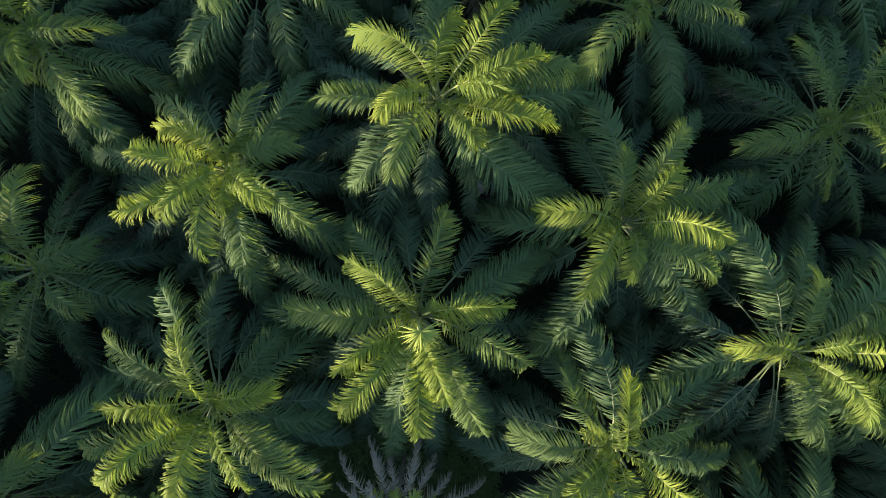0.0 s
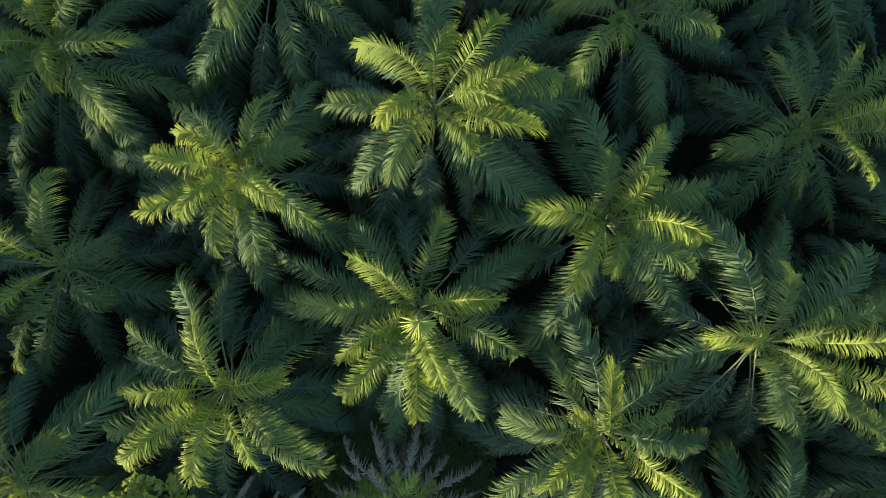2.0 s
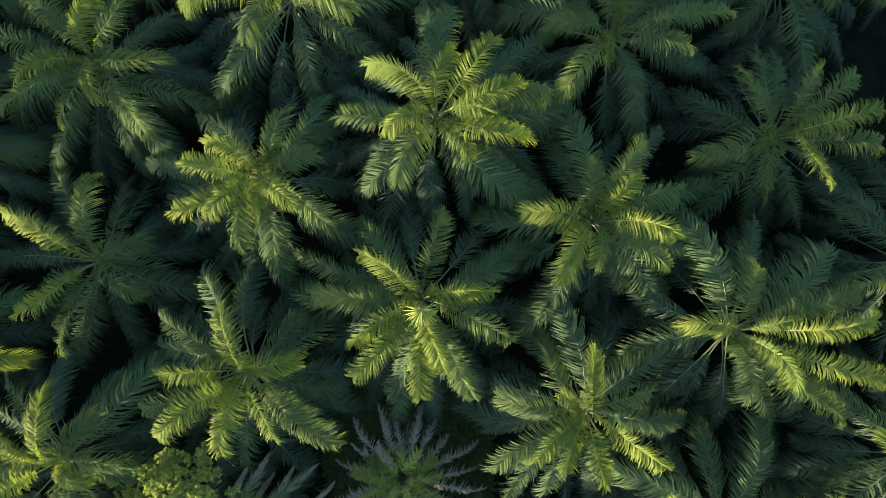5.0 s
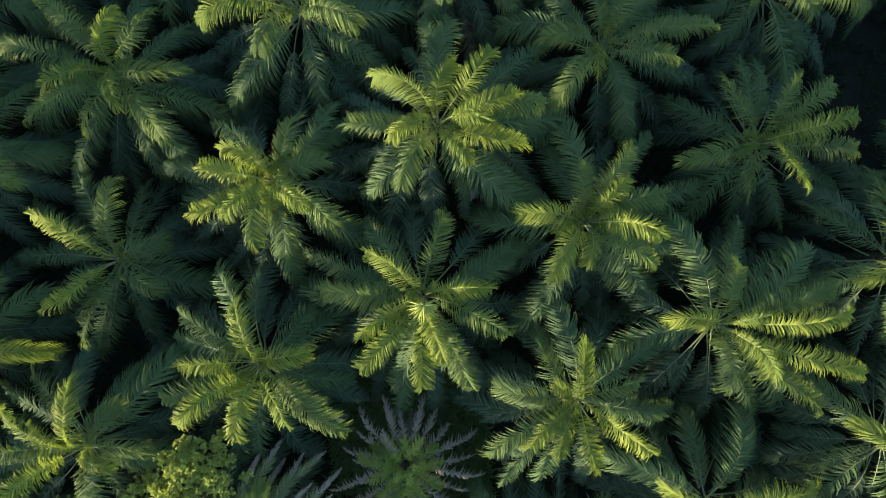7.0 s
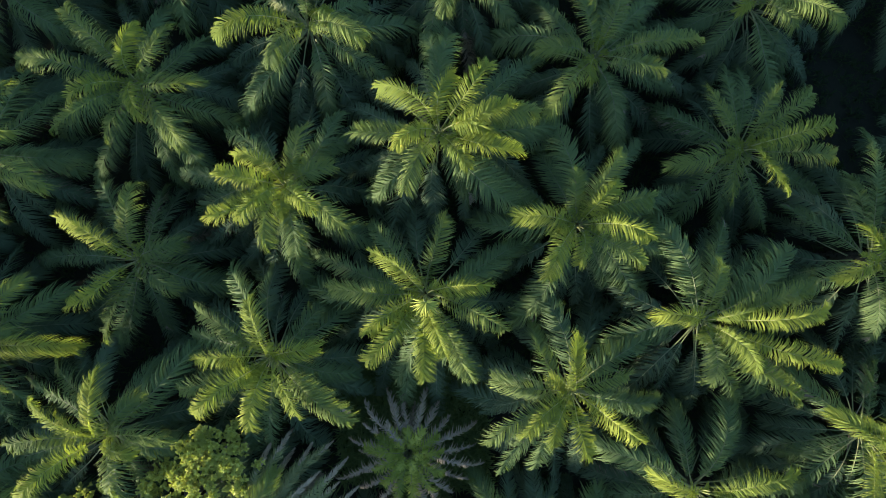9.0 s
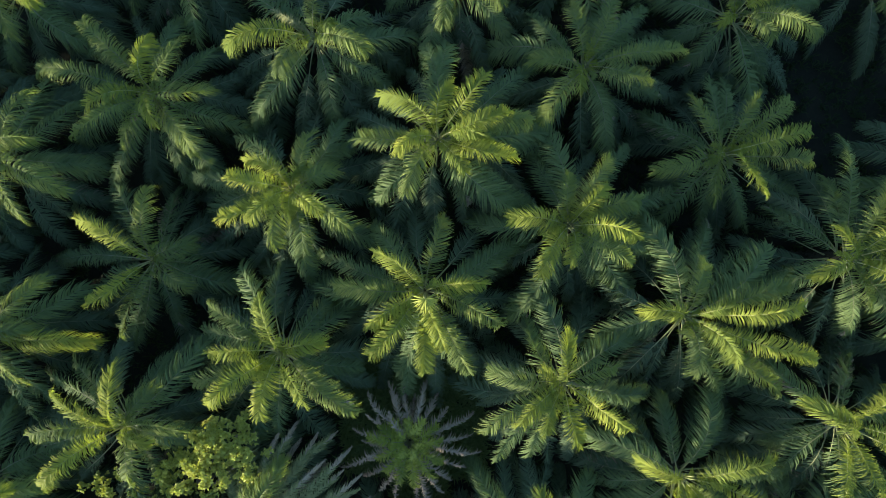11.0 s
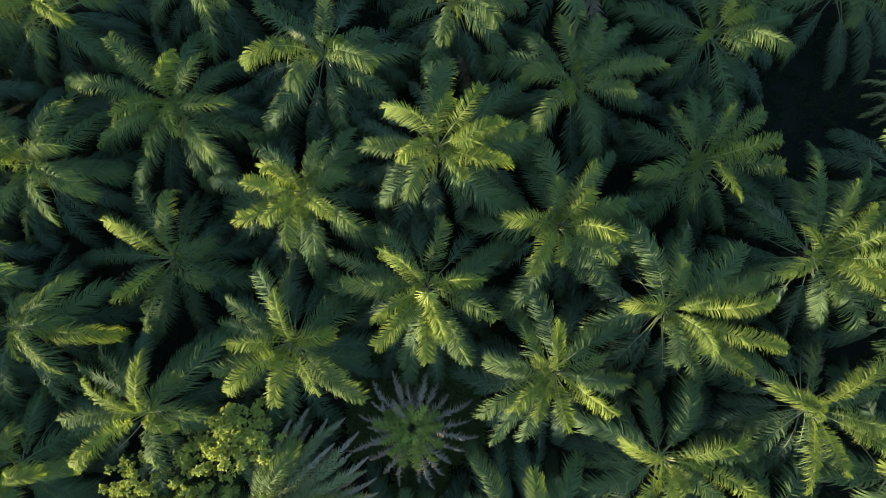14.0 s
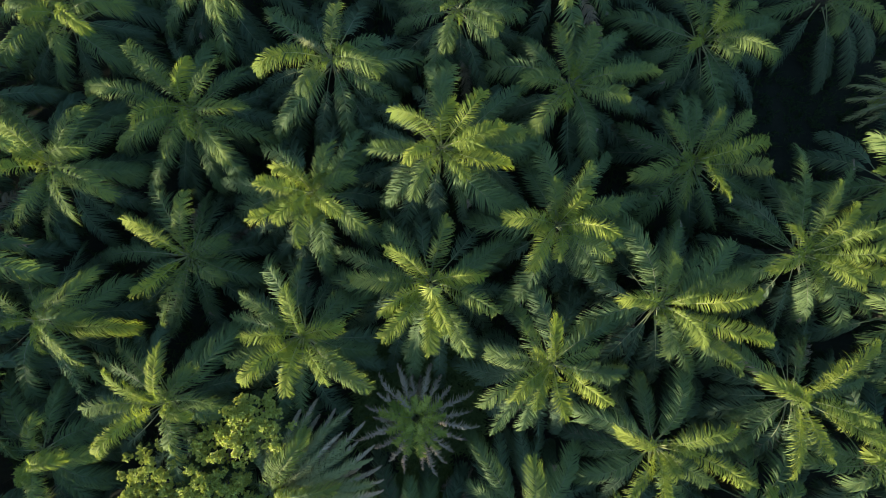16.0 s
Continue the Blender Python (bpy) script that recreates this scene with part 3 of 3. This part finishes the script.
withered_palm(-1.85, -11.12, 5.6,
              [(168, 2.9, U, 0), (150, 2.3, U, -10), (205, 2.5, U, 10), (8, 2.3, U, 0), (35, 2.3, U, 10), (230, 2.6, U, -10), (255, 2.9, U, 10), (280, 3.0, U, 0), (308, 2.9, U, -10), (335, 2.6, U, 0),
               (130, 1.9, U, 0), (95, 1.5, U, 0), (60, 1.8, U, 0), (140, 1.3, Y, 20), (70, 1.1, Y, 0), (235, 1.3, Y, 0), (295, 1.4, Y, 20), (350, 1.2, Y, 0), (190, 1.3, Y, 0), (110, 0.5, S, 0)],
              [(152, 2.9, M, 0), (125, 2.0, U, 0), (112, 3.4, M, 10), (133, 3.6, M, -8), (58, 2.9, M, 0), (40, 2.8, M, 0), (3, 3.6, M, 0), (332, 3.7, M, -12),
               (288, 4.3, M, 0), (276, 3.9, M, 0), (258, 4.0, M, 8), (206, 3.1, M, 0), (204, 4.6, M, 10), (313, 3.5, M, 0), (190, 3.0, L, 0), (85, 2.2, L, 0), (20, 3.9, M, 10), (348, 4.2, M, -10), (172, 3.4, M, 8), (220, 3.6, M, -8), (98, 3.0, M, 6), (74, 3.3, M, -8), (300, 3.9, M, 8), (240, 3.7, M, 0)], 15, "stunted oil palm with withered grey fronds around green heart")

withered_palm(30.45, 9.47, 3.8,
              [(150, 2.6, U, 0), (185, 2.2, M, 10), (230, 2.4, U, 0), (265, 2.0, M, 0), (100, 1.8, U, 0), (320, 2.0, U, 0), (20, 2.0, M, 0)],
              [(162, 3.4, M, 0), (176, 3.0, M, 0), (200, 3.6, M, 8), (215, 2.9, M, 0), (247, 3.2, M, 0), (140, 2.8, M, 0), (110, 3.0, M, 0), (300, 3.0, M, 0),
               (40, 3.2, M, 0), (70, 2.8, L, 0), (340, 3.0, L, 0)], 16, "low sparse oil palm with thin dull green fronds", AGED)


# ---- outer palms: the rows of the plantation go on all round, mostly unseen ----
def outer_palms():
    taken = [ob.location.copy() for ob in scene.objects if ob.name.startswith("oil_palm")]
    # the last two are taller and fuller, added out of view as sun blockers
    stock = [palm_tree(0, -200 - 12 * i, top, generic(60 + i, 10), 60 + i, fill=11 + 5 * (top > 7.9)) for i, top in enumerate((7.3, 7.0, 8.7, 8.4))]
    fresh = list(stock)
    r, used = random.Random(5), 0
    for i in range(-11, 10):
        for j in range(-11, 10):
            x, y = -0.9 + i * 0.7 + j * 7.5 + r.uniform(-0.6, 0.6), -2.5 + i * 8.4 + j * 3.6 + r.uniform(-0.6, 0.6)
            if x < -62 or x > 43 or y < -38 or y > 27 or (x < -43 and y > 18) or ((x - 24.5) / 7.5) ** 2 + ((y - 7.8) / 4.6) ** 2 < 1:
                continue
            if any((x - p.x) ** 2 + (y - p.y) ** 2 < 30 for p in taken):
                continue
            m = pose(x, y, r.uniform(-0.4, 0.0), 0, 0, r.uniform(0, 360))
            used += 1
            kind = stock[used % 2 + (2 if x < -27.5 else 0)]      # unseen western rows, made taller to keep low sun off the left side
            if kind in fresh:
                fresh.remove(kind)
                kind.matrix_basis = m
            else:
                copy_thing(kind, m)


outer_palms()


# ---- the broad-leaved tree between the palms ----
def broad_tree(x, y, clumps, seed):
    """clumps: rows of (dx, dy, height, radius) of the leaf masses."""
    r = np.random.default_rng(seed)
    tree = tagged(new("broadleaf_tree", None), "small broad-leaved tree with yellow-green clumped foliage between palms", "tree")
    tree.location = (x, y, 0)
    fork = np.array([0.0, 0.0, 2.6])
    zs = np.linspace(-0.1, 2.6, 7)
    v, t = tube(np.stack([0.08 * np.sin(zs * 1.3), 0.06 * np.cos(zs * 1.7) - 0.06, zs], 1), np.linspace(0.20, 0.13, 7), 9)
    trunk = new("trunk", fast_mesh("trunk", v, t, TWIG))
    trunk.parent = tree
    for dx, dy, z, rad in clumps:
        end = np.array([dx, dy, z])
        s = np.linspace(0, 1, 9)[:, None]
        mid = fork + (end - fork) * np.array([0.35, 0.35, 0.65]) + r.normal(0, 0.2, 3)
        path = (1 - s) ** 2 * fork + 2 * s * (1 - s) * mid + s * s * (end + [0, 0, 0.15])
        v, t = tube(path, np.linspace(0.085, 0.018, 9), 6)
        limb = new("limb", fast_mesh("limb", v, t, TWIG))
        limb.parent = tree
        # leaf rosettes on twigs, denser on the outside, with gaps
        tufts, per = int(11 * rad ** 2) + 4, 11
        k = tufts * per
        a = unit(r.normal(0, 1, (tufts, 3)))
        a[:, 2] = np.abs(a[:, 2]) * 0.7 - 0.15
        heart = end + a * rad * r.uniform(0.35, 1.45, (tufts, 1))
        d = unit(r.normal(0, 1, (k, 3)))
        d[:, 2] = np.abs(d[:, 2]) * 0.8 - 0.1
        centre = np.repeat(heart, per, 0) + d * r.uniform(0.10, 0.34, (k, 1))
        n = 11
        base = np.repeat(centre, n, 0)
        lift = np.repeat(unit(d + [0, 0, 0.7]), n, 0)
        way = unit(r.normal(0, 1, (k * n, 3)) + lift * 1.3)
        side = unit(np.cross(way, lift + r.normal(0, 0.3, (k * n, 3))))
        ln = r.uniform(0.12, 0.23, (k * n, 1))
        wd = ln * r.uniform(0.26, 0.36, (k * n, 1))
        tip = base + way * ln - np.array([[0, 0, 0.02]])
        m = base + way * ln * 0.5 + lift * 0.01
        v = np.stack([base, m - side * wd, m + side * wd, tip], 1).reshape(-1, 3)
        o = np.arange(k * n)[:, None, None] * 4
        leaf = new("foliage", fast_mesh("foliage", v, (o + np.array([(0, 1, 2), (1, 3, 2)])[None]).reshape(-1, 3), BROAD))
        leaf.parent = tree
    return tree


broad_tree(-14.99, -14.87, [(-2.7, 0.5, 7.2, 1.69), (-4.3, -0.6, 6.8, 1.25), (-1.8, -1.0, 7.0, 1.5), (0.7, 0.3, 7.6, 1.56), (2.1, -0.7, 6.9, 1.44), (0.1, 1.8, 7.2, 1.19), (2.0, 2.6, 7.8, 1.25), (3.0, 3.6, 8.1, 1.31), (4.3, 3.3, 8.0, 1.12), (3.2, 4.9, 7.9, 1.06), (4.5, 5.1, 7.5, 0.75), (0.9, 3.4, 7.2, 1.0), (-0.7, -1.6, 7.1, 1.5), (2.7, 4.3, 7.8, 0.88), (-3.2, -2.2, 6.8, 1.5)], 4)


# ---- low herbs on the ground ----
def herbs(name, label, material, k, area, tall, seed):
    r = np.random.default_rng(seed)
    n = 9
    spot = np.stack([r.uniform(area[0], area[1], k), r.uniform(area[2], area[3], k), np.zeros(k)], 1)
    keep = np.array([noise.noise((a * 0.22, b * 0.22, 3)) > -0.3 for a, b, _ in spot])
    spot = spot[keep]
    k = len(spot)
    base = np.repeat(spot, n, 0) + np.array([[0, 0, -0.12]])
    a = r.uniform(0, 2 * np.pi, k * n)
    h = r.uniform(0.25, 1.0, k * n) * tall
    out = np.stack([np.cos(a), np.sin(a), a * 0], 1) * (h * r.uniform(0.5, 1.2, k * n))[:, None]
    side = np.stack([-np.sin(a), np.cos(a), a * 0], 1) * 0.045
    mid = base + out * 0.5 + np.stack([a * 0, a * 0, h * 0.8], 1)
    tip = base + out + np.stack([a * 0, a * 0, h * 0.75], 1)
    v = np.stack([base, mid - side, mid + side, tip], 1).reshape(-1, 3)
    o = np.arange(k * n)[:, None, None] * 4
    me = fast_mesh(name, v, (o + np.array([(0, 1, 2), (1, 3, 2)])[None]).reshape(-1, 3), material)
    return tagged(new(name, me), label, "herbs", kind="stuff")


herbs("ground_herbs", "low green herbs darkened by shade, scattered over the plantation ground", HERB, 9000, (-34, 34, -22, 22), 0.6, 8)
herbs("ground_ferns", "dense green ferns on the ground round the stunted palm", FERN, 3000, (-6.4, 2.6, -18.1, -7.1), 0.9, 9)
